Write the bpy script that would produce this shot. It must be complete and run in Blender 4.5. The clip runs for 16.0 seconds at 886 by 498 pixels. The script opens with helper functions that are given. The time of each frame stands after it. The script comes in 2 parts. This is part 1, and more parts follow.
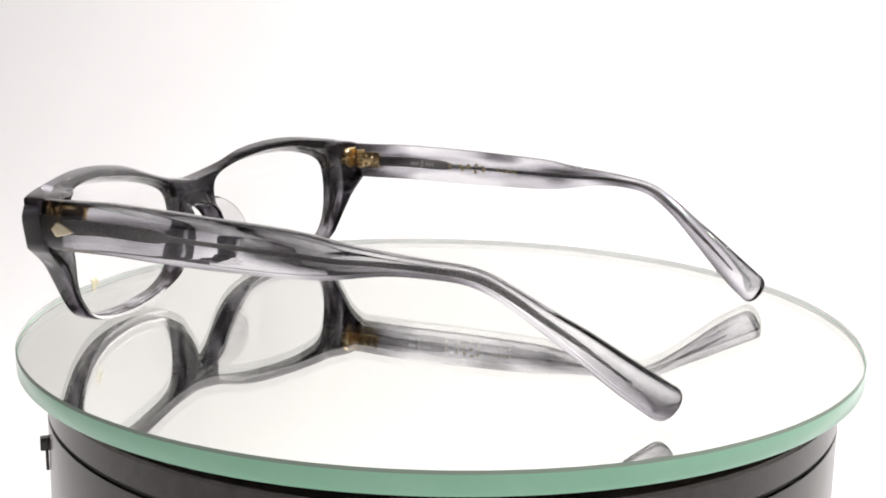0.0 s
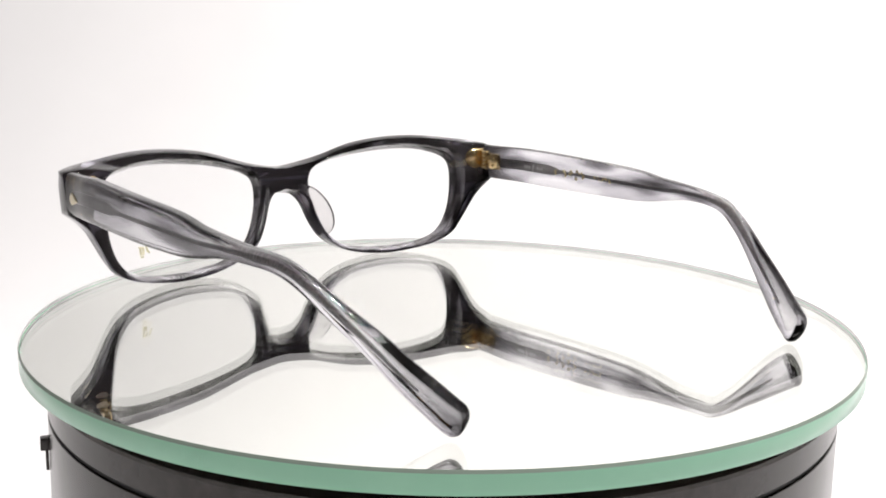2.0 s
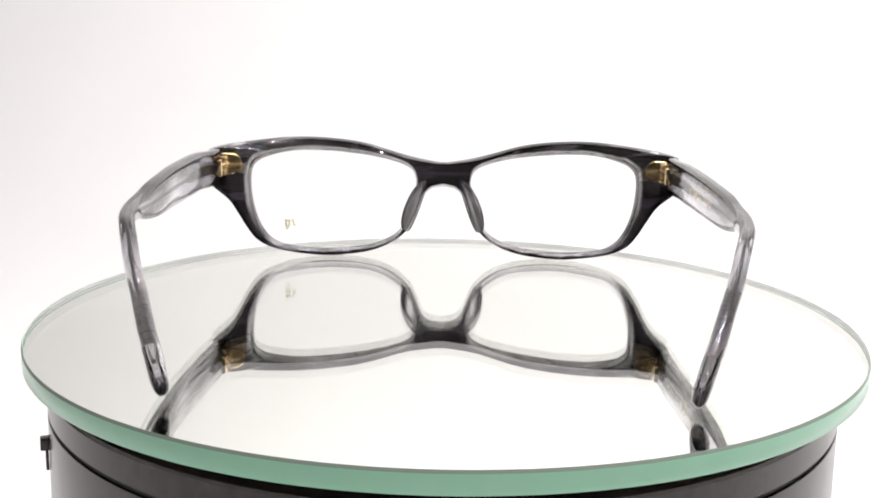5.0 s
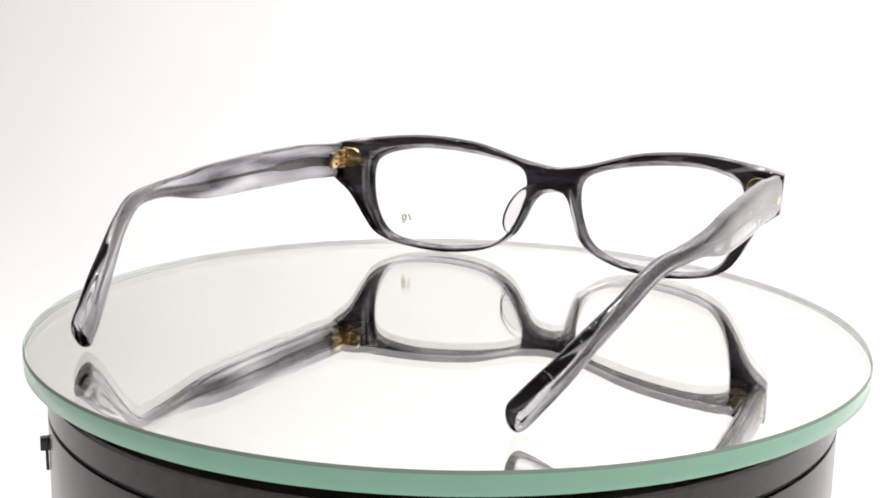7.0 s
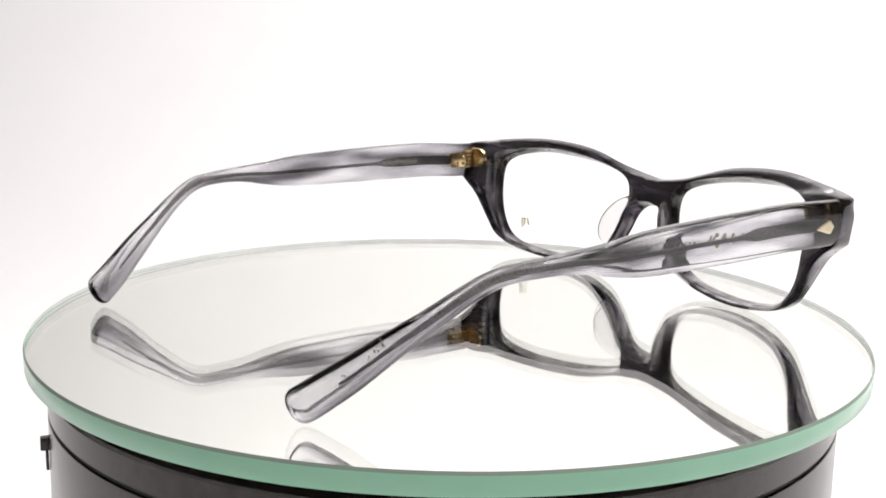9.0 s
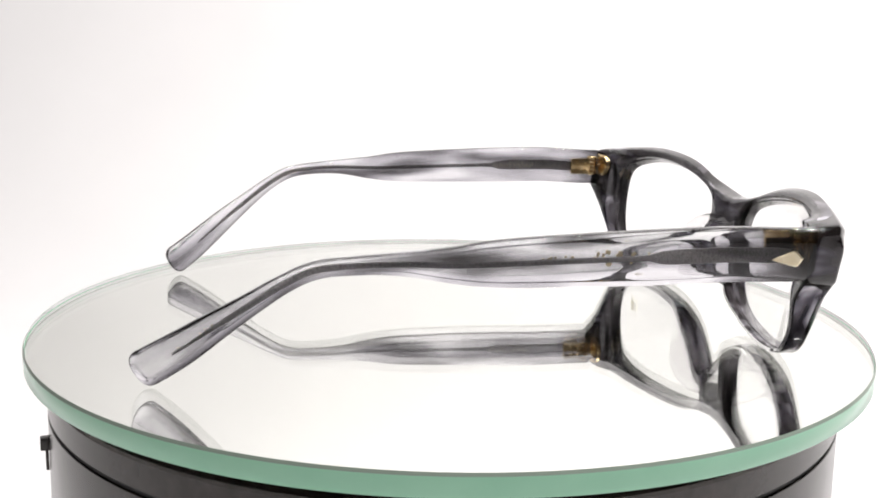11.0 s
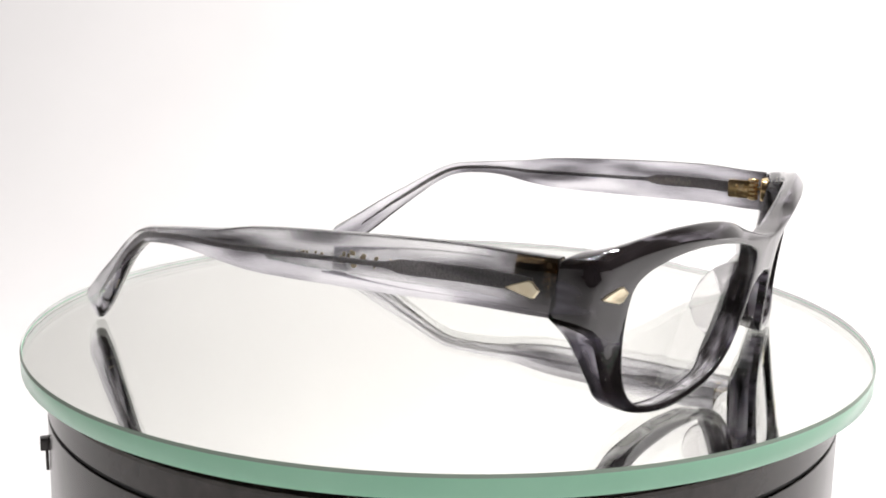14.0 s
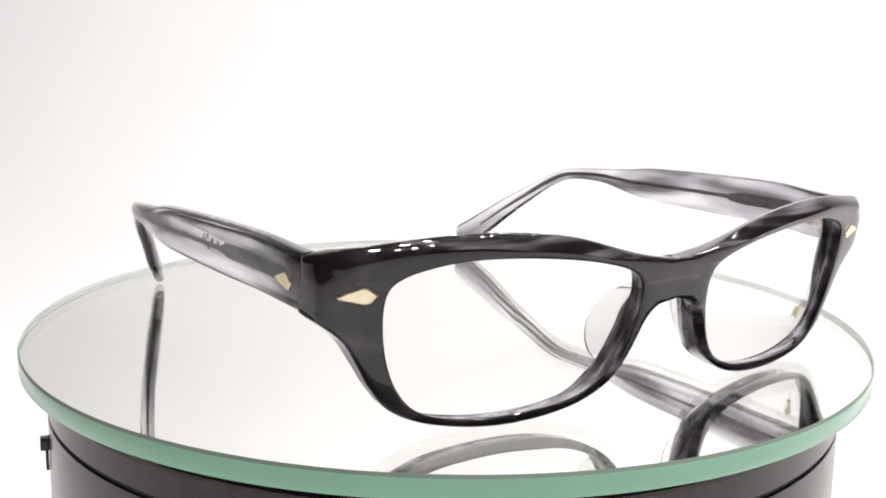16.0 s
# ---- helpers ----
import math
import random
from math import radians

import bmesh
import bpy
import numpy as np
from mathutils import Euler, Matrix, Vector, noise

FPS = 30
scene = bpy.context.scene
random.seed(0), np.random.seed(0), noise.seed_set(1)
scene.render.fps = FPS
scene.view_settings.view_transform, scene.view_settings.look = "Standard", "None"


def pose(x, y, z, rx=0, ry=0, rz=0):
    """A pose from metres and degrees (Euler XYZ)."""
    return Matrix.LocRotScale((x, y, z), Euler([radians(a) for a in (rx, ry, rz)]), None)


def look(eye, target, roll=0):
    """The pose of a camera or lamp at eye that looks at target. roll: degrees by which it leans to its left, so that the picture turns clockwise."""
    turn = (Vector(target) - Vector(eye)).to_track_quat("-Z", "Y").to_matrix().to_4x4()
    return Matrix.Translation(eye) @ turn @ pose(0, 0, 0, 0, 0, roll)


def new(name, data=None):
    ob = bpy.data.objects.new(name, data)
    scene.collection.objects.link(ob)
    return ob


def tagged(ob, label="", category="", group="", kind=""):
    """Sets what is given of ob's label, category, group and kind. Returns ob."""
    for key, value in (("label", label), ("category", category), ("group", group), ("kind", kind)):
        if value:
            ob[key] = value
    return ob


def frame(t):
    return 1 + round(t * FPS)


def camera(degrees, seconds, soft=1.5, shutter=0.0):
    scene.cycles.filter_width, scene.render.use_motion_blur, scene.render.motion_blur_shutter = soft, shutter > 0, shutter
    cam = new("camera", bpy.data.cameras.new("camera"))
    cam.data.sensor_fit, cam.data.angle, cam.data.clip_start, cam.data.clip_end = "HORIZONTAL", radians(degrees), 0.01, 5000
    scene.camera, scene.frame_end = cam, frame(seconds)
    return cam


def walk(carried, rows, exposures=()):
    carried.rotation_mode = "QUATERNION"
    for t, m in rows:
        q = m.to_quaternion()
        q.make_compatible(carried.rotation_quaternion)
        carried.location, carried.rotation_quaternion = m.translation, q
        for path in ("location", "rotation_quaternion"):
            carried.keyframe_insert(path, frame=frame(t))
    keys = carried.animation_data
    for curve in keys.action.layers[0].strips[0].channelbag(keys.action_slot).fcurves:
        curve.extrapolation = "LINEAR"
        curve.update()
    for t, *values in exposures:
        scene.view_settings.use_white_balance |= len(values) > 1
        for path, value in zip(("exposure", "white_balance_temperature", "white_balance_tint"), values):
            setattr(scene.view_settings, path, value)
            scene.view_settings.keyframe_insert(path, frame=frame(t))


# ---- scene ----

MM = 0.001
TOP = 0.15                      # height of the glass surface over the mirror's apparent plane, in mm
AXIS = (0.8, -56.33)            # the turntable's axis in the plan of the eyeglasses, in mm
START, RATE = 66.16, -13.265     # heading at the start and degrees a second

# ---- camera ----
cam = camera(43.98, 16.0, soft=1.8)
EYE = (0.0, -0.2592, 0.06834)
yaw, pitch = radians(0.064), radians(-11.373)
AIM = (EYE[0] - math.sin(yaw) * math.cos(pitch), EYE[1] + math.cos(yaw) * math.cos(pitch), EYE[2] + math.sin(pitch))
walk(cam, [(0.0, look(EYE, AIM, 1.072)), (16.0, look(EYE, AIM, 1.072))], [(0.0, 0.0), (16.0, 0.0)])

# ---- light ----
world = bpy.data.worlds.new("studio")
scene.world = world
world.use_nodes = True
world.node_tree.nodes["Background"].inputs[0].default_value = (1.0, 0.985, 0.98, 1)
world.node_tree.nodes["Background"].inputs[1].default_value = 0.06


def lamp(name, eye, target, sx, sy, power, colour=(1.0, 0.968, 0.958)):
    data = bpy.data.lights.new(name, "AREA")
    data.shape, data.size, data.size_y, data.energy, data.color = "RECTANGLE", sx, sy, power, colour
    ob = new(name, data)
    ob.matrix_world = look(eye, target)
    return ob


# small ceiling downlights in loose rows of three, the only lamps
for x, y, gap, power in ((-0.10, 0.24, 0.05, 2.05), (0.22, 0.14, -0.05, 3.2), (0.60, 0.26, 0.06, 3.8), (0.10, -0.10, 0.05, 2.6), (0.52, -0.06, 0.05, 3.2), (0.24, -0.42, 0.04, 2.8)):
    for k in (-1, 0, 1):
        lamp("downlight", (x + 0.045 * k, y + gap * k, 0.92), (x * 0.6, y * 0.5 + 0.30, 0.10), 0.016, 0.016, power * 0.441)


# ---- materials ----
def material(name, colour=(0.8, 0.8, 0.8), rough=0.5, metal=0.0, **more):
    m = bpy.data.materials.new(name)
    m.use_nodes = True
    b = m.node_tree.nodes["Principled BSDF"]
    b.inputs["Base Color"].default_value = (*colour, 1)
    b.inputs["Roughness"].default_value = rough
    b.inputs["Metallic"].default_value = metal
    for key, value in more.items():
        b.inputs[key.replace("_", " ")].default_value = value
    return m


def node(m, kind, **values):
    n = m.node_tree.nodes.new(kind)
    for key, value in values.items():
        if key in n.inputs:
            n.inputs[key].default_value = value
    return n


def wire(m, a, out, b, inp):
    m.node_tree.links.new(a.outputs[out], b.inputs[inp])


def mottle(m, scale, low, high, stretch=(1, 1, 1), bump=0.0):
    """Colour and fine relief from two scales of noise, in the object's own space."""
    b = m.node_tree.nodes["Principled BSDF"]
    tex = node(m, "ShaderNodeTexCoord")
    mp = node(m, "ShaderNodeMapping", Scale=stretch)
    n1 = node(m, "ShaderNodeTexNoise", Scale=scale, Detail=6.0)
    ramp = node(m, "ShaderNodeValToRGB")
    ramp.color_ramp.elements[0].color, ramp.color_ramp.elements[1].color = (*low, 1), (*high, 1)
    ramp.color_ramp.elements[0].position, ramp.color_ramp.elements[1].position = 0.3, 0.7
    wire(m, tex, "Object", mp, "Vector")
    wire(m, mp, "Vector", n1, "Vector")
    wire(m, n1, "Fac", ramp, "Fac")
    wire(m, ramp, "Color", b, "Base Color")
    if bump:
        bp = node(m, "ShaderNodeBump", Strength=bump, Distance=0.0002)
        n2 = node(m, "ShaderNodeTexNoise", Scale=scale * 9, Detail=3.0)
        wire(m, mp, "Vector", n2, "Vector")
        wire(m, n2, "Fac", bp, "Height")
        wire(m, bp, "Normal", b, "Normal")
    return m


def acetate(name, stops, stretch, seed, clear=1.0, rough=0.015, along=False):
    """Clear smoke-grey acetate with streaks drawn out along the sheet."""
    m = material(name, rough=rough, Transmission_Weight=clear, IOR=1.49, Coat_Weight=0.2, Coat_Roughness=0.015, Specular_IOR_Level=0.55)
    b = m.node_tree.nodes["Principled BSDF"]
    tex = node(m, "ShaderNodeTexCoord")
    mp = node(m, "ShaderNodeMapping", Scale=stretch, Location=(seed, seed * 0.7, seed * 1.3))
    n1 = node(m, "ShaderNodeTexNoise", Scale=1.0, Detail=1.6, Roughness=0.45, Distortion=0.5)
    ramp = node(m, "ShaderNodeValToRGB")
    els = ramp.color_ramp.elements
    while len(els) < len(stops):
        els.new(0.5)
    for e, (p, c) in zip(els, stops):
        e.position, e.color = p, (*c, 1)
    wire(m, tex, "UV" if along else "Object", mp, "Vector")
    wire(m, mp, "Vector", n1, "Vector")
    wire(m, n1, "Fac", ramp, "Fac")
    wire(m, ramp, "Color", b, "Base Color")
    # the faint unevenness of hand polishing
    wave = node(m, "ShaderNodeTexNoise", Scale=330.0, Detail=1.0)
    relief = node(m, "ShaderNodeBump", Strength=0.22, Distance=0.00012)
    wire(m, tex, "Object", wave, "Vector")
    wire(m, wave, "Fac", relief, "Height")
    wire(m, relief, "Normal", b, "Normal")
    if along:
        # the streaks run darker at the hinge end
        split, darker = node(m, "ShaderNodeSeparateXYZ"), node(m, "ShaderNodeMapRange")
        for key, value in (("From Min", 6.0), ("From Max", 16.0), ("To Min", 0.22), ("To Max", 0.0)):
            darker.inputs[key].default_value = value
        less = node(m, "ShaderNodeMath")
        less.operation = "SUBTRACT"
        wire(m, tex, "UV", split, "Vector")
        wire(m, split, "X", darker, "Value")
        wire(m, n1, "Fac", less, 0)
        wire(m, darker, "Result", less, 1)
        # and lighter towards the bend and the tip
        tip, last = node(m, "ShaderNodeMapRange"), node(m, "ShaderNodeMath")
        for key, value in (("From Min", 62.0), ("From Max", 88.0), ("To Min", 0.0), ("To Max", -0.045)):
            tip.inputs[key].default_value = value
        last.operation = "SUBTRACT"
        wire(m, split, "X", tip, "Value")
        wire(m, less, "Value", last, 0)
        wire(m, tip, "Result", last, 1)
        wire(m, last, "Value", ramp, "Fac")
    return m


DARK = acetate("dark_smoke_acetate", [(0.32, (0.012, 0.010, 0.010)), (0.49, (0.022, 0.018, 0.020)), (0.60, (0.055, 0.049, 0.066)), (0.74, (0.20, 0.185, 0.23))], (20, 60, 220), 2.1, 0.15, 0.018)
CLEAR = acetate("clear_streaked_acetate", [(0.30, (0.08, 0.074, 0.088)), (0.43, (0.30, 0.28, 0.335)), (0.53, (0.62, 0.60, 0.67)), (0.70, (0.88, 0.87, 0.91))], (25, 25, 120), 3.7)
# CLEAR's sheet on the opening's walls, light coming through it put into the colour
CUT = acetate("backlit_cut_acetate", [(0.38, (0.035, 0.03, 0.03)), (0.46, (0.10, 0.09, 0.095)), (0.54, (0.29, 0.275, 0.295)), (0.67, (0.64, 0.62, 0.66))], (230, 420, 95), 8.2, 0.74, 0.018)
BROW = acetate("bevelled_brow_acetate", [(0.40, (0.014, 0.012, 0.012)), (0.50, (0.030, 0.026, 0.028)), (0.58, (0.12, 0.11, 0.125)), (0.70, (0.36, 0.34, 0.38))], (30, 150, 420), 4.4, 0.2, 0.018)
# milkier violet copy of CLEAR for the outer sides, transmitted light in its colour
SIDE = acetate("backlit_violet_acetate", [(0.36, (0.03, 0.027, 0.034)), (0.46, (0.12, 0.11, 0.14)), (0.55, (0.36, 0.34, 0.41)), (0.68, (0.72, 0.70, 0.77))], (170, 170, 95), 6.1, 0.45, 0.018)
TEMPLE = acetate("smoke_acetate_temple", [(0.28, (0.04, 0.037, 0.039)), (0.41, (0.17, 0.164, 0.178)), (0.52, (0.47, 0.46, 0.495)), (0.66, (0.82, 0.812, 0.845))], (0.034, 0.17, 1.0), 5.3, along=True)
PAD = material("clear_acetate", (0.93, 0.92, 0.925), 0.03, Transmission_Weight=0.95, IOR=1.47)
LENS = material("demo_lens", (0.985, 0.985, 0.985), 0.0, Transmission_Weight=1.0, IOR=1.35)
GOLD = mottle(material("gold_plate", rough=0.2, metal=1.0), 900, (0.84, 0.58, 0.27), (0.98, 0.78, 0.46))
CREAM = mottle(material("pale_gold_inlay", rough=0.28, metal=0.85), 500, (0.88, 0.76, 0.53), (0.97, 0.87, 0.66))
STEEL = mottle(material("core_steel", rough=0.4, metal=0.8), 2500, (0.42, 0.405, 0.395), (0.78, 0.76, 0.75), bump=0.9)
STAMP = mottle(material("gold_stamp", rough=0.3, metal=0.75), 1500, (0.80, 0.66, 0.36), (0.98, 0.86, 0.55))
INK = material("white_ink", (0.75, 0.75, 0.75), 0.5)
ETCH = mottle(material("frosted_etching", rough=0.6), 1800, (0.30, 0.27, 0.25), (0.52, 0.49, 0.46))
FILM = material("gold_print", (0.78, 0.73, 0.50), 0.35, 0.2)
GLASS = material("float_glass", (0.985, 0.996, 0.988), 0.0, Transmission_Weight=1.0, IOR=1.5)
SILVER = material("mirror_silver", (0.965, 0.97, 0.94), 0.0, 1.0)
EDGE = mottle(material("ground_glass_edge", rough=0.15, IOR=1.5), 60, (0.33, 0.69, 0.48), (0.38, 0.74, 0.525))
CHAMFER = material("ground_glass_chamfer", (0.24, 0.30, 0.25), 0.3)
# near-white of an added sleeve, for backdrop light through the glass edge
SLEEVE = mottle(material("sleeve_white", rough=0.6), 200, (0.95, 0.955, 0.95), (0.98, 0.985, 0.98))
BLACK = mottle(material("black_plastic", rough=0.2, IOR=1.5), 300, (0.030, 0.024, 0.021), (0.043, 0.035, 0.031), bump=0.12)
SEAM = material("seam_black", (0.006, 0.006, 0.006), 0.6)
PAPER = mottle(material("white_backdrop_paper", rough=0.85), 7, (0.675, 0.668, 0.668), (0.70, 0.693, 0.693), bump=0.05)
WALL = mottle(material("grey_wall_paint", rough=0.8), 5, (0.054, 0.046, 0.043), (0.075, 0.065, 0.06), bump=0.1)


# ---- helpers for meshes ----
def part(name, bm, mat, parent=None, label="", smooth=True, sharp=32, turn=True):
    me = bpy.data.meshes.new(name)
    if turn:
        bmesh.ops.recalc_face_normals(bm, faces=bm.faces)
    for f in bm.faces:
        f.smooth = smooth
    for e in bm.edges:
        if len(e.link_faces) == 2 and e.calc_face_angle(0) > radians(sharp):
            e.smooth = False
    bm.to_mesh(me)
    bm.free()
    for one in mat if isinstance(mat, (list, tuple)) else [mat]:
        me.materials.append(one)
    ob = new(name, me)
    if parent:
        ob.parent = parent
    if label:
        ob["label"] = label
    return ob


def spline(points, closed, steps=10, corners=True):
    """A smooth line through control points; a point named twice is a corner."""
    n, out = len(points), []
    for i in range(n if closed else n - 1):
        p0, p1, p2, p3 = (Vector(points[k % n] if closed else points[max(0, min(n - 1, k))]) for k in (i - 1, i, i + 1, i + 2))
        if corners and (p2 - p1).length < 1e-9:
            continue
        for s in range(steps):
            t = s / steps
            out.append(0.5 * (2 * p1 + (p2 - p0) * t + (2 * p0 - 5 * p1 + 4 * p2 - p3) * t * t + (3 * p1 - p0 - 3 * p2 + p3) * t ** 3))
    if not closed:
        out.append(Vector(points[-1]))
    return out


def rings(loops, cap=True, closed=True):
    """A skin over loops of points that run alongside one another."""
    bm = bmesh.new()
    rows = [[bm.verts.new(Vector(p)) for p in loop] for loop in loops]
    n = len(rows[0])
    for a, b in zip(rows, rows[1:]):
        for i in range(n if closed else n - 1):
            bm.faces.new((a[i], a[(i + 1) % n], b[(i + 1) % n], b[i]))
    if cap:
        bm.faces.new(rows[0])
        bm.faces.new(rows[-1])
    return bm


def box(centre, size, bevel=0.0, turn=None):
    bm = bmesh.new()
    bmesh.ops.create_cube(bm, size=1.0)
    bmesh.ops.scale(bm, vec=size, verts=bm.verts)
    if bevel:
        bmesh.ops.bevel(bm, geom=list(bm.edges), offset=bevel, segments=2, profile=0.6, affect="EDGES")
    if turn is not None:
        bmesh.ops.transform(bm, matrix=turn, verts=bm.verts)
    bmesh.ops.translate(bm, vec=centre, verts=bm.verts)
    return bm


def lathe(profile, n=128, cx=0.0, cy=0.0, cap=True):
    return rings([[(cx + r * math.cos(2 * math.pi * i / n), cy + r * math.sin(2 * math.pi * i / n), z) for i in range(n)] for r, z in profile], cap)


def place(x, y, z):
    """Millimetres in the plan of the eyeglasses to metres about the turntable's axis."""
    return Vector(((x - AXIS[0]) * MM, (y - AXIS[1]) * MM, (z - TOP) * MM))


# ---- the setting ----
def backdrop():
    floor, back, r = -0.11, 0.75, 0.35
    line = [(-1.4, floor), (back - r, floor)]
    line += [(back - r + r * math.sin(a), floor + r - r * math.cos(a)) for a in [radians(6 * k) for k in range(1, 15)]]
    line += [(back, floor + r), (back, 1.5)]
    loops = [[(x, y, z) for y, z in line] for x in (-1.5, -0.75, 0.0, 0.75, 1.5)]
    ob = part("backdrop", rings(loops, cap=False, closed=False), PAPER, sharp=60)
    tagged(ob, "seamless white paper sweep behind and under the turntable", "backdrop", kind="structure")


def room():
    for name, c, s in (("wall_south", (0, -1.5, 0.6), (3.3, 0.1, 1.9)), ("wall_west", (-1.6, 0, 0.6), (0.1, 3.1, 1.9)), ("wall_east", (1.6, 0, 0.6), (0.1, 3.1, 1.9)),
                       ("wall_north", (0, 1.0, 0.6), (3.1, 0.1, 1.9)), ("ceiling", (0, 0, 1.6), (3.3, 3.1, 0.1)), ("floor", (0, 0, -0.2), (3.3, 3.1, 0.1))):
        tagged(part(name, box(c, s), WALL, smooth=False), "plain grey painted surface of the studio", name.split("_")[0], kind="structure")


backdrop()
room()


# ---- turntable ----
def turntable():
    base = tagged(new("turntable_base"), "black plastic motorised turntable base with a dark seam", "turntable")
    base.location = (0.0003, 0, -0.0042)
    R = 0.0919
    # shade of the gap below the glass is put into the hub's near-black colour
    part("hub", lathe([(0.02, -0.0010), (0.079, -0.0010), (0.079, -0.0060), (0.02, -0.0060)]), SEAM, base, "hub in the recess under the glass, the recess's shade in its near-black colour")
    part("upper_ring", lathe([(0.070, -0.0043), (R - 0.0005, -0.0043), (R, -0.0048), (R, -0.0102), (R - 0.0002, -0.0103), (0.060, -0.0103)]), BLACK, base)
    part("seam", lathe([(0.05, -0.0100), (R - 0.0005, -0.0100), (R - 0.0005, -0.0118), (0.05, -0.0118)]), SEAM, base, "narrow black gap")
    part("housing", lathe([(0.05, -0.0114), (R - 0.0002, -0.0114), (R, -0.0115), (R + 0.0008, -0.098), (R - 0.002, -0.104), (0.05, -0.104)]), BLACK, base)
    turn = Matrix.Rotation(radians(20), 4, "Z")
    part("knob", box((-0.0868, -0.0326, -0.0180), (0.0021, 0.0026, 0.0028), 0.0003, turn), BLACK, base)
    part("switch", box((-0.0865, -0.0326, -0.0218), (0.0007, 0.0016, 0.0046), 0.0002, turn), BLACK, base)
    return base


def mirror_disc():
    disc = tagged(new("mirror_disc"), "round green-edged glass mirror plate on the turntable", "mirror")
    R, T, n = 0.0974, 0.0046, 192
    cx, cy = 0.0010 * math.cos(radians(139)), 0.0010 * math.sin(radians(139))
    whole = lathe([(R - 0.0003, 0.0), (R, -0.0006), (R, -T + 0.0005), (R - 0.0005, -T)], n, cx, cy)
    bmesh.ops.recalc_face_normals(whole, faces=whole.faces)
    for f in whole.faces:
        zs = [v.co.z for v in f.verts]
        f.material_index = (0 if min(zs) > -1e-6 else 3) if len(zs) > 4 else (2 if max(zs) > -1e-6 else 1)
    for k, (name, mat, label) in enumerate((("glass_plate", GLASS, "clear float glass surface"), ("edge_band", EDGE, "pale green ground glass edge"),
                                            ("chamfer", CHAMFER, "dark green bevelled rim"), ("silvering", SILVER, "mirror silvering under the glass"))):
        bm = whole.copy()
        bmesh.ops.delete(bm, geom=[f for f in bm.faces if f.material_index != k], context="FACES")
        for f in bm.faces:
            f.material_index = 0
        part(name, bm, mat, disc, label, sharp=60, turn=False)
    whole.free()
    # added sleeve: light seen through the far edge, put in as pale colour
    part("pale_sleeve", lathe([(R - 0.0002, -0.0006), (R - 0.0002, -T + 0.0004)], n, cx, cy, cap=False), SLEEVE, disc, "pale sleeve added inside the edge in place of light seen through the glass", sharp=60)
    return disc


# ---- eyeglasses ----
OUTER = [(-5, 28.9), (0, 28.3), (5, 29.0), (9.5, 30.1), (16, 32.3), (24.5, 34.7), (34, 36.0), (43, 36.4), (51, 36.0), (60, 34.9), (67.6, 33.3), (68.4, 32.6), (68.4, 32.6), (68.2, 22.2), (68.2, 22.2),
         (65.8, 20.4), (62.9, 17.6), (60.5, 13.5), (58, 9), (55, 5.3), (50, 2.7), (42, 0.9), (34, 0.25), (25.5, 0.85), (18, 2.8), (11.8, 6.8), (8.4, 12), (6.2, 17), (4, 19.5), (1.8, 20.4), (0, 20.6), (-1.8, 20.8)]
OPENING = [(8.1, 22), (8.9, 25), (11.2, 26.9), (16, 28.6), (24, 30.3), (34.5, 31.5), (44.5, 31.6), (51.5, 30.4), (55.8, 28.7), (57.8, 26), (57.9, 20.5), (56.7, 14), (54.4, 8.6), (51, 4.8),
           (45.5, 2.7), (36, 1.75), (27, 2.2), (20, 3.4), (14, 6.4), (10.6, 11.2), (8.6, 17)]
CX, CZ = 33.0, 19.0


def front_y(x, z):
    """The curved, forward-leaning face of the front, wrapped back at its ends."""
    return 19.5 - 0.00232 * x * x - 1.2 * ease(40, 64, abs(x)) + 0.171 * (z - 20)


def ease(a, b, x):
    t = max(0.0, min(1.0, (x - a) / (b - a)))
    return t * t * (3 - 2 * t)


def reach(points, angles, clip):
    """Distance from the lens's centre to the outline, angle by angle."""
    pairs = sorted((math.atan2(p[1] - CZ, p[0] - CX) % (2 * math.pi), math.hypot(p[0] - CX, p[1] - CZ)) for p in points)
    a, r = np.array([p[0] for p in pairs]), np.array([p[1] for p in pairs])
    a, r = np.concatenate((a - 2 * math.pi, a, a + 2 * math.pi)), np.tile(r, 3)
    out = np.interp(angles, a, r)
    if clip:
        for i, t in enumerate(angles):
            if math.cos(t) < 0:
                out[i] = min(out[i], CX / -math.cos(t))
    return out


ANGLES = sorted([2 * math.pi * k / 200 for k in range(200)] + [math.atan2(28.3 - CZ, -CX) % (2 * math.pi), math.atan2(20.6 - CZ, -CX) % (2 * math.pi)])
OUT_R = reach(spline(OUTER, False), ANGLES, True)
IN_R = reach(spline(OPENING, True), ANGLES, False)


def thickness(x):
    return 4.8 + 2.1 * ease(57, 64, x)


DEEP = 1.5      # depth of the dark layer laminated to the clear one behind it


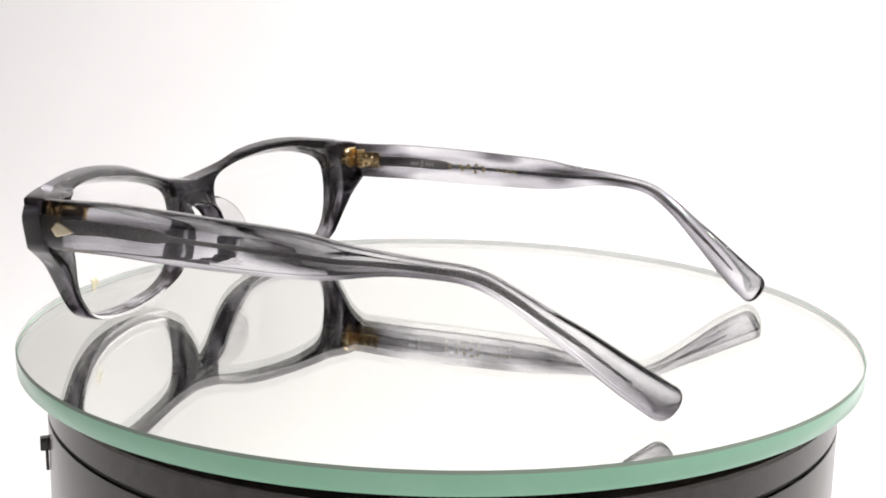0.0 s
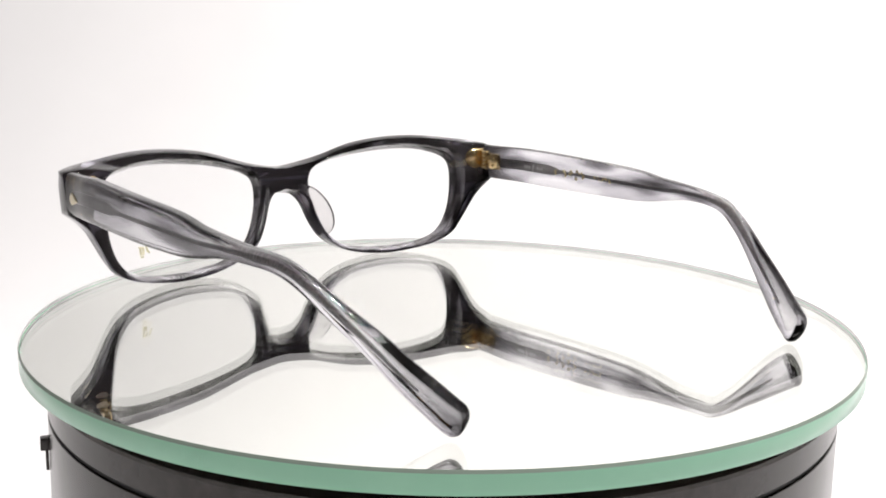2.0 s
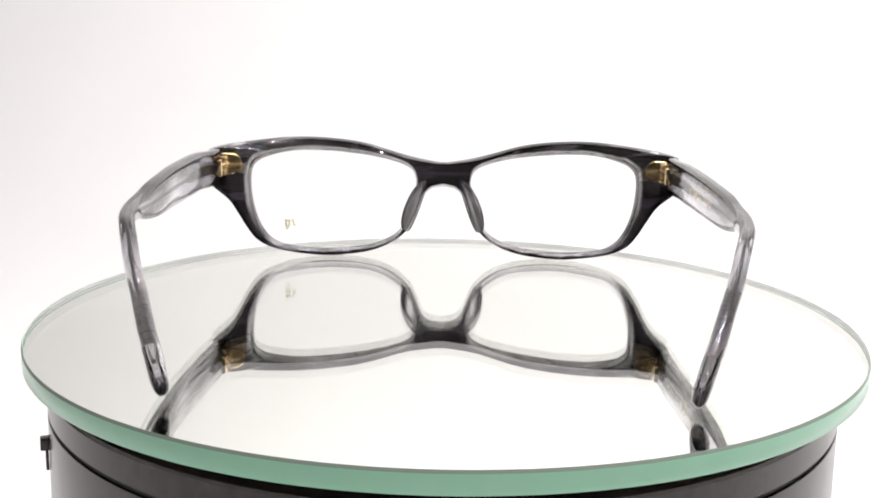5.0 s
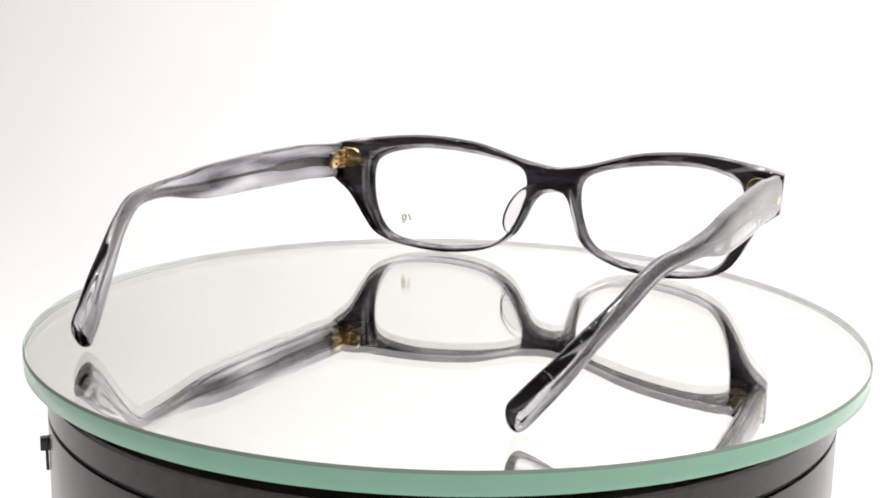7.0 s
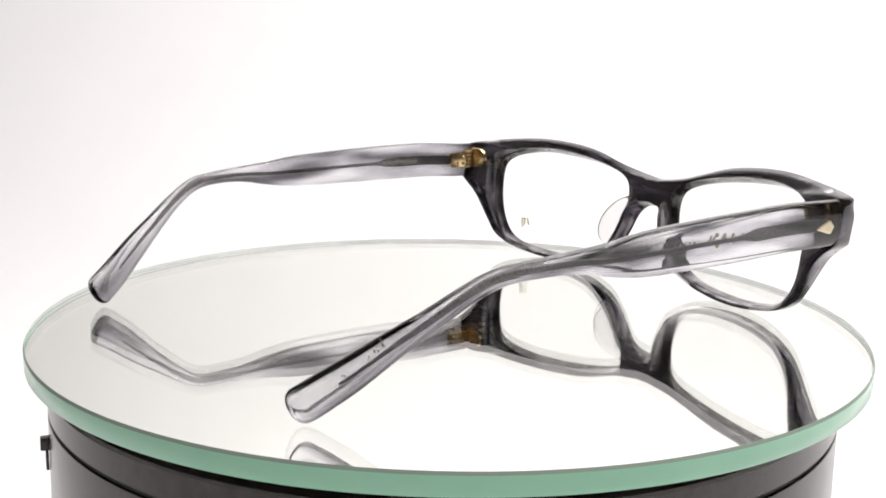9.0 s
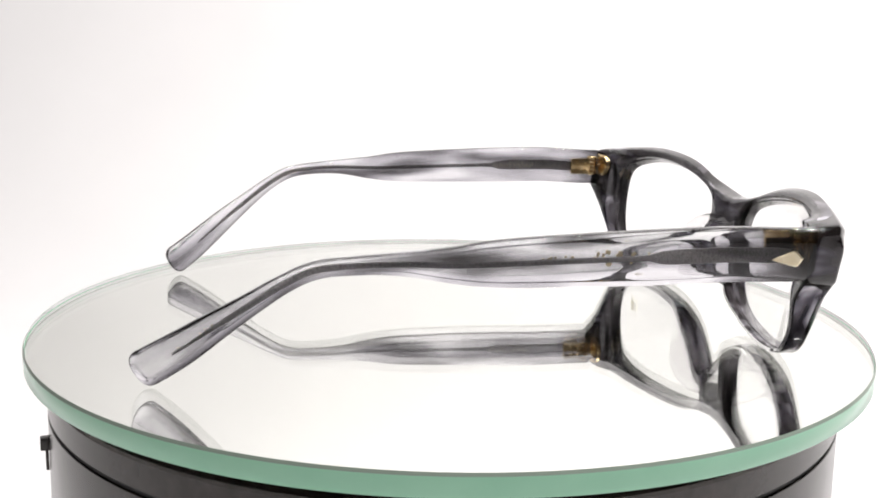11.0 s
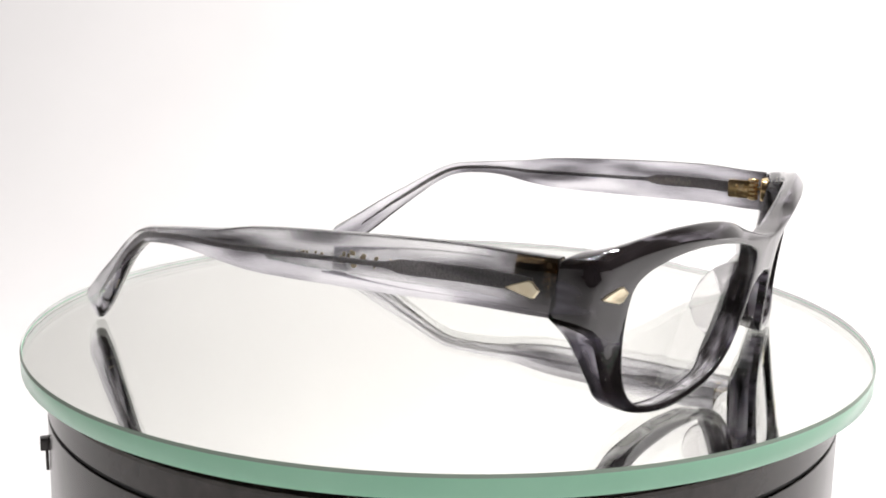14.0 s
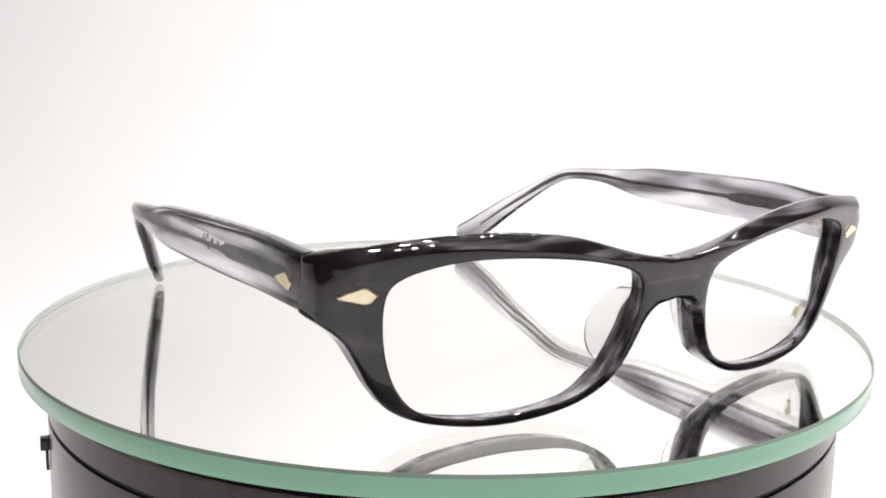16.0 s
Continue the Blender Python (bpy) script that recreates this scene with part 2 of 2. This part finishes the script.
def half_front(bm, side):
    rows, darker, brows = [], [], []
    for t, ro, ri in zip(ANGLES, OUT_R, IN_R):
        w = ro - ri
        flat = abs(CX + ro * math.cos(t)) < 1e-3
        b = 0.0 if flat else 1.0
        xo, zo = CX + ro * math.cos(t), CZ + ro * math.sin(t)
        T = thickness(xo) + 1.5 * (1 - ease(11, 20, xo)) * (1 - ease(17, 22, zo))
        brow = ease(28.0, 32.5, zo) * b
        bs, bd = min(1.0 + 2.5 * brow, w - 0.9) * b, (0.9 + 1.5 * brow) * b
        deep = max(DEEP + (T - 1.5 - DEEP) * ease(59, 65, xo) * ease(19.5, 22.0, zo), bd + 0.15)
        prof = [(-0.3, DEEP), (-0.45, 0.5), (-0.38, 0.26), (-0.2, 0.08), (0.15, 0.0), (w * 0.2, -0.08), ((w - bs) * 0.75, -0.08), (w - bs, 0.04 * b), (w - bs * 0.62, 0.05 * b + bd * (0.12 + 0.22 * brow)), (w - bs * 0.15, bd * (0.5 + 0.32 * brow)),
                (w, bd), (w, deep), (w, max(T * 0.62, deep + 0.1) if deep < T - 1.65 else deep + 0.05), (w, T - 1.3 * b), (w - 0.17 * b, T - 0.65 * b), (w - 0.65 * b, T - 0.17 * b), (w - 1.3 * b, T), (w * 0.5, T), (0.95, T),
                (0.45, T - 0.13), (0.13, T - 0.45), (0.0, T - 0.95), (0.0, T * 0.62)]
        end = -0.35 * ease(61, 66, xo) * b
        prof = [(q - end * max(0.0, min(1.0, d / T)) * max(0.0, min(1.0, q / w)), d) for q, d in prof]
        xi, zi = CX + ri * math.cos(t), CZ + ri * math.sin(t)
        rise_in, wide_in = 0.33 * ease(15, 29, zi), 0.04 * ease(44, 55, xi)
        rise_out = 0.06 + 0.27 * (1 - ease(5, 11, xo)) * (1 - ease(21, 25, zo)) - 0.1 * ease(24, 28, zo) - 0.22 * ease(24, 29, zo) * ease(2, 16, xo) * (1 - 0.7 * ease(57, 66, xo))
        darker.append(xo > 63.5 and zo > 20.5)
        brows.append(xo < 56 and zo > 28)
        row = []
        for s, d in prof:
            x, z = CX + (ri + s) * math.cos(t), CZ + (ri + s) * math.sin(t)
            y, k = front_y(x, z) - d, max(0.0, min(1.0, s / w))
            # the opening widens towards the back; the outer edge slopes on its own
            z += d * ((1 - k) * rise_in + k * rise_out)
            x += d * (1 - k) * wide_in
            row.append(bm.verts.new(place(side * x, y, z)))
        rows.append(row)
    n = len(rows[0])
    for a, b, end, top in zip(rows, rows[1:] + rows[:1], darker, brows):
        for i in range(n):
            # 2 and 4 are lit copies of layer 1 for the inner and outer walls
            layer = 2 if i == 0 or i > 18 else 0 if i < (17 if end else 11) else 4 if i < 14 else 1
            if top and 6 < i < 14:
                layer = 3
            bm.faces.new((a[i], a[(i + 1) % n], b[(i + 1) % n], b[i])).material_index = layer


def frame_front(parent):
    bm = bmesh.new()
    half_front(bm, 1)
    half_front(bm, -1)
    mid = -AXIS[0] * MM
    bmesh.ops.delete(bm, geom=[f for f in bm.faces if all(abs(v.co.x - mid) < 2e-6 for v in f.verts)], context="FACES")
    bmesh.ops.remove_doubles(bm, verts=bm.verts, dist=4e-6)
    return part("front", bm, [DARK, CLEAR, CUT, BROW, SIDE], parent, "glossy dark acetate front laminated over clear streaked acetate", sharp=75)


def lens(parent, side):
    loops = []
    inset = [0.02, 0.25, 0.5, 0.75, 0.9, 1.0]
    for d, order in ((2.4, inset), (3.6, inset[::-1])):
        for k in order:
            loop = []
            for t, r in zip(ANGLES[::2], IN_R[::2]):
                x, z = CX + (r + 0.4) * k * math.cos(t), CZ + (r + 0.4) * k * math.sin(t)
                loop.append(place(side * x, front_y(x, z) - d, z + 0.33 * d * ease(15, 29, z)))
            loops.append(loop)
    pane = part("lens", rings(loops), LENS, parent, "clear thin demo lens", sharp=60)
    pane.visible_shadow = False
    return pane


def nose_pad(parent, side):
    loops = []
    for off in (0.9, -0.9):
        grid = []
        for r in ((0.0, 0.35, 0.7, 0.92, 1.0) if off > 0 else (1.0, 0.92, 0.7, 0.35, 0.0)):
            row = []
            for k in range(25):
                s = k / 24
                x, z = 5.2 + 5.4 * s ** 1.2, 23.3 - 15.8 * s
                d = 8.2 * math.sqrt(max(0.0, 1 - (2 * s - 1) ** 2)) * r
                thin = off * (1 - 0.45 * r * r) * (0.15 + 0.85 * math.sqrt(max(0.0, 1 - (2 * s - 1) ** 4)))
                row.append(place(side * (x + 0.42 * d + 0.9 * thin), front_y(x, z) - 3.6 - 0.88 * d + 0.42 * thin, z + 0.1 * d))
            grid.append(row)
        loops += grid
    bm = rings(loops + loops[:1], cap=False, closed=False)
    bmesh.ops.remove_doubles(bm, verts=bm.verts, dist=2e-5)
    bmesh.ops.holes_fill(bm, edges=bm.edges, sides=40)
    return part("nose_pad", bm, PAD, parent, "clear acetate nose pad", sharp=50)


PATH = [(2.75, 27.5, 5.15, 2.05), (-15, 27.55, 5.25, 2.0), (-30, 27.3, 5.2, 1.95), (-50, 26.9, 4.75, 1.9), (-60, 26.7, 4.25, 1.85), (-67, 26.6, 3.3, 1.8), (-76, 26.9, 2.1, 1.75), (-84, 26.3, 1.65, 1.7),
        (-91, 24.9, 1.65, 1.7), (-97, 21.6, 1.8, 1.7), (-105, 15.8, 2.4, 1.7), (-114, 9.2, 3.5, 1.75), (-119, 5.9, 3.85, 1.75), (-122.5, 3.8, 3.9, 1.6)]
SIDEWAYS = [(5, 66.5), (-15, 66.8), (-30, 67.2), (-60, 67.6), (-75, 67.2), (-85, 65.7), (-100, 60.3), (-115, 52.6), (-126, 47.2)]


def sideways(y):
    return float(np.interp(-y, [-p[0] for p in SIDEWAYS], [p[1] for p in SIDEWAYS]))


def raised(y):
    """How the lift of an arm grows from its hinge and fades towards its tip."""
    return (0.3 + 0.7 * ease(0, 16, -y) + 1.3 * ease(75, 100, -y)) * (1 - 0.85 * ease(108, 126, -y))


def spread(y, side):
    """The second arm is bent outwards a little."""
    return 0.0 if side > 0 else 0.018 * max(0.0, -y) + 1.1 * ease(0, 14, -y) * (1 - ease(34, 62, -y))


def temple_line():
    pts = spline([(p[0], p[1], 0) for p in PATH], False, 6)
    size = spline([(p[2], p[3], 0) for p in PATH], False, 6, False)
    xs = [sideways(p[0]) for p in pts]
    for k in range(8):
        xs = [xs[0]] + [(xs[i - 1] + 2 * xs[i] + xs[i + 1]) / 4 for i in range(1, len(xs) - 1)] + [xs[-1]]
    return [(Vector((x, p[0], p[1])), s[0], s[1]) for x, p, s in zip(xs, pts, size)]


def sweep(line, side, power=3.8, n=44, round_end=True, lift=0.0):
    loops, marks, run = [], [], 0.0
    full = list(line)
    if round_end:
        c, h, w = full[-1]
        tan = (full[-1][0] - full[-3][0]).normalized()
        for k in (20, 38, 54, 68, 79, 86):
            a = radians(k)
            full.append((c + tan * (h * 0.62 * math.sin(a)), h * math.cos(a) ** 0.75, w * (0.12 + 0.88 * math.cos(a) ** 0.8)))
    for i, (c, h, w) in enumerate(full):
        a, b = full[max(0, i - 1)][0], full[min(len(full) - 1, i + 1)][0]
        tan = (b - a).normalized()
        out = Vector((1, 0, 0))
        out = (out - tan * out.dot(tan)).normalized()
        up = tan.cross(out).normalized()
        if up.z < 0:
            up = -up
        loop = []
        run += (c - a).length if i else 0.0
        for k in range(n):
            t = 2 * math.pi * k / n
            cs, sn = math.cos(t), math.sin(t)
            e = 2 / (power - (power - 2.5) * ease(78, 100, -c.y))
            q = c + out * (w * math.copysign(abs(cs) ** e, cs)) + up * (h * math.copysign(abs(sn) ** e, sn))
            marks.append((run + 5, side * 40 + 4.9 * math.copysign(abs(sn) ** e, sn) * (0.35 + 0.65 * h / 4.9)))
            q.x += spread(q.y, side)
            loop.append(place(side * q.x, q.y, q.z + lift * raised(q.y)))
        loops.append(loop)
    bm = rings(loops)
    uv = bm.loops.layers.uv.new("along")
    bm.verts.index_update()
    for f in bm.faces:
        for corner in f.loops:
            corner[uv].uv = marks[corner.vert.index]
    return bm


def temple(parent, side, lift):
    arm = part("temple", sweep(temple_line(), side, lift=lift), TEMPLE, parent, "translucent grey streaked acetate temple arm", sharp=80)
    core = []
    for c, h, w in temple_line():
        if -117 < c.y < -0.5:
            wide = 0.5 + 0.95 * (1 - ease(26, 31, -c.y)) * ease(0, 3, -c.y)
            core.append((c, wide * (1 - 0.5 * ease(104, 117, -c.y)), 0.42 - 0.12 * ease(26, 33, -c.y)))
    part("core_wire", sweep(core, side, 6, 12, False, lift), STEEL, arm, "flat steel core inside the arm")
    return arm


def kite(points, depth, outward):
    """A small kite-shaped inlay: a flat face with bevelled sides."""
    base = [Vector(p) for p in points]
    mid = sum(base, Vector()) / len(base)
    top = [mid + (p - mid) * 0.86 + outward * depth for p in base]
    return rings([[p - outward * depth for p in base], [p + outward * depth * 0.5 for p in base], top])


def inlays(parent, side):
    pts = [place(side * (sideways(y) + spread(y, side) + 2.06), y, z) for y, z in ((-6.2, 27.1), (-5.2, 27.6), (-2.0, 28.7), (-1.2, 28.6), (0.1, 27.2), (-0.9, 25.8), (-1.6, 25.7), (-5.6, 26.8))]
    part("temple_inlay", kite(pts, 0.00025, Vector((side, 0, 0))), CREAM, parent, "pale gold kite-shaped inlay", sharp=20)
    pts = [place(side * x, front_y(x, z) + 0.12, z) for x, z in ((65.5, 26.4), (64.6, 26.9), (61.4, 27.9), (60.6, 27.8), (59.0, 26.5), (60.0, 25.1), (61.0, 24.9), (65.0, 26.0))]
    part("front_inlay", kite(pts, 0.00025, Vector((side * 0.28, 0.95, -0.16)).normalized()), CREAM, parent, "pale gold kite-shaped inlay", sharp=20)


def hinge(parent, side):
    lean = Matrix.Rotation(radians(-14 * side), 4, "Z")
    c = place(side * 62.9, front_y(62.9, 28.6) - thickness(62.9), 28.6)
    shape = [(2.6, -3.05), (2.6, 3.05)] + [(-0.7 + 3.05 * math.cos(a), 3.05 * math.sin(a)) for a in [radians(90 + 15 * k) for k in range(13)]]
    loops = [[c + lean @ Vector((side * x * k * MM, y * MM, z * k * MM)) for x, z in shape] for y, k in ((0.4, 1.0), (-0.8, 1.0), (-1.15, 0.93), (-1.25, 0.85))]
    plate = part("hinge", rings(loops), GOLD, parent, "polished gold hinge with small screws", sharp=50)
    for z in (26.1, 27.25, 28.4, 29.55, 30.7):
        c = place(side * 63.9, 0.4, z)
        bm = lathe([(0.0011, -0.0005), (0.0014, -0.0003), (0.0014, 0.0003), (0.0011, 0.0005)], 16)
        bmesh.ops.translate(bm, vec=c, verts=bm.verts)
        part("knuckle", bm, GOLD, plate)
    part("leaf", box(place(side * 63.7, -3.2, 28.2), (1.4 * MM, 6.0 * MM, 4.8 * MM), 0.0006), GOLD, plate)
    for y, z in ((-1.8, 29.0), (-1.8, 27.0), (-4.0, 28.9), (-4.0, 27.1)):
        bm = bmesh.new()
        bmesh.ops.create_uvsphere(bm, u_segments=10, v_segments=6, radius=0.0005)
        bmesh.ops.translate(bm, vec=place(side * 62.95, y, z), verts=bm.verts)
        part("rivet", bm, GOLD, plate)
    for x, z in ((61.0, 28.6), (63.0, 28.6)):
        bm = bmesh.new()
        bmesh.ops.create_uvsphere(bm, u_segments=10, v_segments=6, radius=0.0006)
        bmesh.ops.translate(bm, vec=place(side * x, front_y(x, z) - thickness(x) - 1.2, z), verts=bm.verts)
        part("rivet", bm, GOLD, plate)


def bars(name, spots, mat, parent, label):
    """Small printed or stamped marks as plain bars: centre and size in millimetres."""
    bm = bmesh.new()
    for c, size, lean in spots:
        one = bmesh.ops.create_cube(bm, size=1.0)["verts"]
        bmesh.ops.scale(bm, vec=[v * MM for v in size], verts=one)
        bmesh.ops.rotate(bm, cent=(0, 0, 0), matrix=Matrix.Rotation(radians(lean), 3, "X" if size[0] < 0.2 else "Y"), verts=one)
        bmesh.ops.translate(bm, vec=place(*c), verts=one)
    return tagged(part(name, bm, mat, parent, label, smooth=False), kind="stuff")


def arm_lettering(arm, side, lift):
    rng = random.Random(7 if side > 0 else 11)
    line = temple_line()

    def at(y, dz=0.0):
        z = float(np.interp(-y, [-c.y for c, h, w in line], [c.z for c, h, w in line]))
        x = float(np.interp(-y, [-c.y for c, h, w in line], [c.x - w for c, h, w in line]))
        up = lift * raised(y)
        return (side * (x + spread(y, side) + 0.03), y, z + up + dz)
    if side > 0:
        ink = [(at(y), (0.1, 0.55, rng.uniform(0.8, 1.1)), rng.uniform(-8, 8)) for y in (-16.6, -17.5, -18.4, -21.8, -22.7, -23.6)]
        ink.append((at(-20.0), (0.1, 0.4, 2.3), 12))
        bars("lettering", ink, INK, arm, "small white printed marks")
    gold = []
    for y, big in ((-29.6, 1.0), (-33.2, 1.2), (-35.6, 1.35), (-37.9, 1.35), (-40.0, 1.2), (-44.6, 0.7), (-46.0, 0.7), (-47.3, 0.7), (-48.8, 0.7), (-50.2, 0.6)):
        for k in range(4):
            gold.append((at(y + rng.uniform(-0.55, 0.55) * big, rng.uniform(-0.85, 0.85) * big), (0.1, rng.uniform(0.3, 0.85) * big, rng.uniform(0.35, 1.0) * big), rng.uniform(-50, 50)))
    if side > 0:
        for y in (-109.0, -110.2, -111.4, -115.4):
            for k in range(2):
                gold.append((at(y + rng.uniform(-0.3, 0.3), rng.uniform(-0.35, 0.35)), (0.06, rng.uniform(0.2, 0.4), rng.uniform(0.2, 0.45)), rng.uniform(-50, 50)))
        bars("stamp", gold, STAMP, arm, "small gold stamped marks")
    else:
        pale = [(at(-17.5 - 0.62 * k, rng.uniform(-0.6, 0.6)), (0.08, rng.uniform(0.25, 0.5), rng.uniform(0.5, 1.3)), rng.uniform(-25, 25)) for k in range(20)]
        bars("stamp", pale, ETCH, arm, "small frosted etched marks")


def lens_print(pane):
    spots = []
    for dx, dz, w, h, lean in ((-0.5, 0.7, 1.3, 0.3, 8), (-0.8, 0.0, 0.3, 1.6, 0), (-0.1, -0.1, 0.3, 1.4, 5), (-0.5, -0.5, 0.9, 0.28, 0), (0.8, 0.3, 0.28, 1.4, -20), (1.0, -0.3, 0.8, 0.25, 30), (-0.5, -1.1, 0.7, 0.3, -5)):
        x, z = -46.2 + dx * 1.3, 10.0 + dz * 1.3
        spots.append(((x, front_y(x, z) - 2.33, z), (w * 1.15 + 0.15, 0.28, h * 1.15 + 0.15), lean))
    bars("print", spots, FILM, pane, "small gold printed marks on the lens")


def eyeglasses():
    g = tagged(new("eyeglasses"), "smoke-grey translucent acetate eyeglasses with gold hinges, open", "eyeglasses")
    frame_front(g)
    for side, lift in ((1, 0.4), (-1, 0.8)):
        pane = lens(g, side)
        if side < 0:
            lens_print(pane)
        nose_pad(g, side)
        arm = temple(g, side, lift)
        arm_lettering(arm, side, lift)
        inlays(g, side)
        hinge(g, side)
    return g


turntable()
disc = mirror_disc()
glasses = eyeglasses()


def motions():
    rows = [(t, START + RATE * t) for t in range(17)]
    walk(glasses, [(t, pose(0, 0, 0, 0, 0, a)) for t, a in rows])
    walk(disc, [(t, pose(0.0005, 0, 0, 0, 0, a - START)) for t, a in rows])


motions()
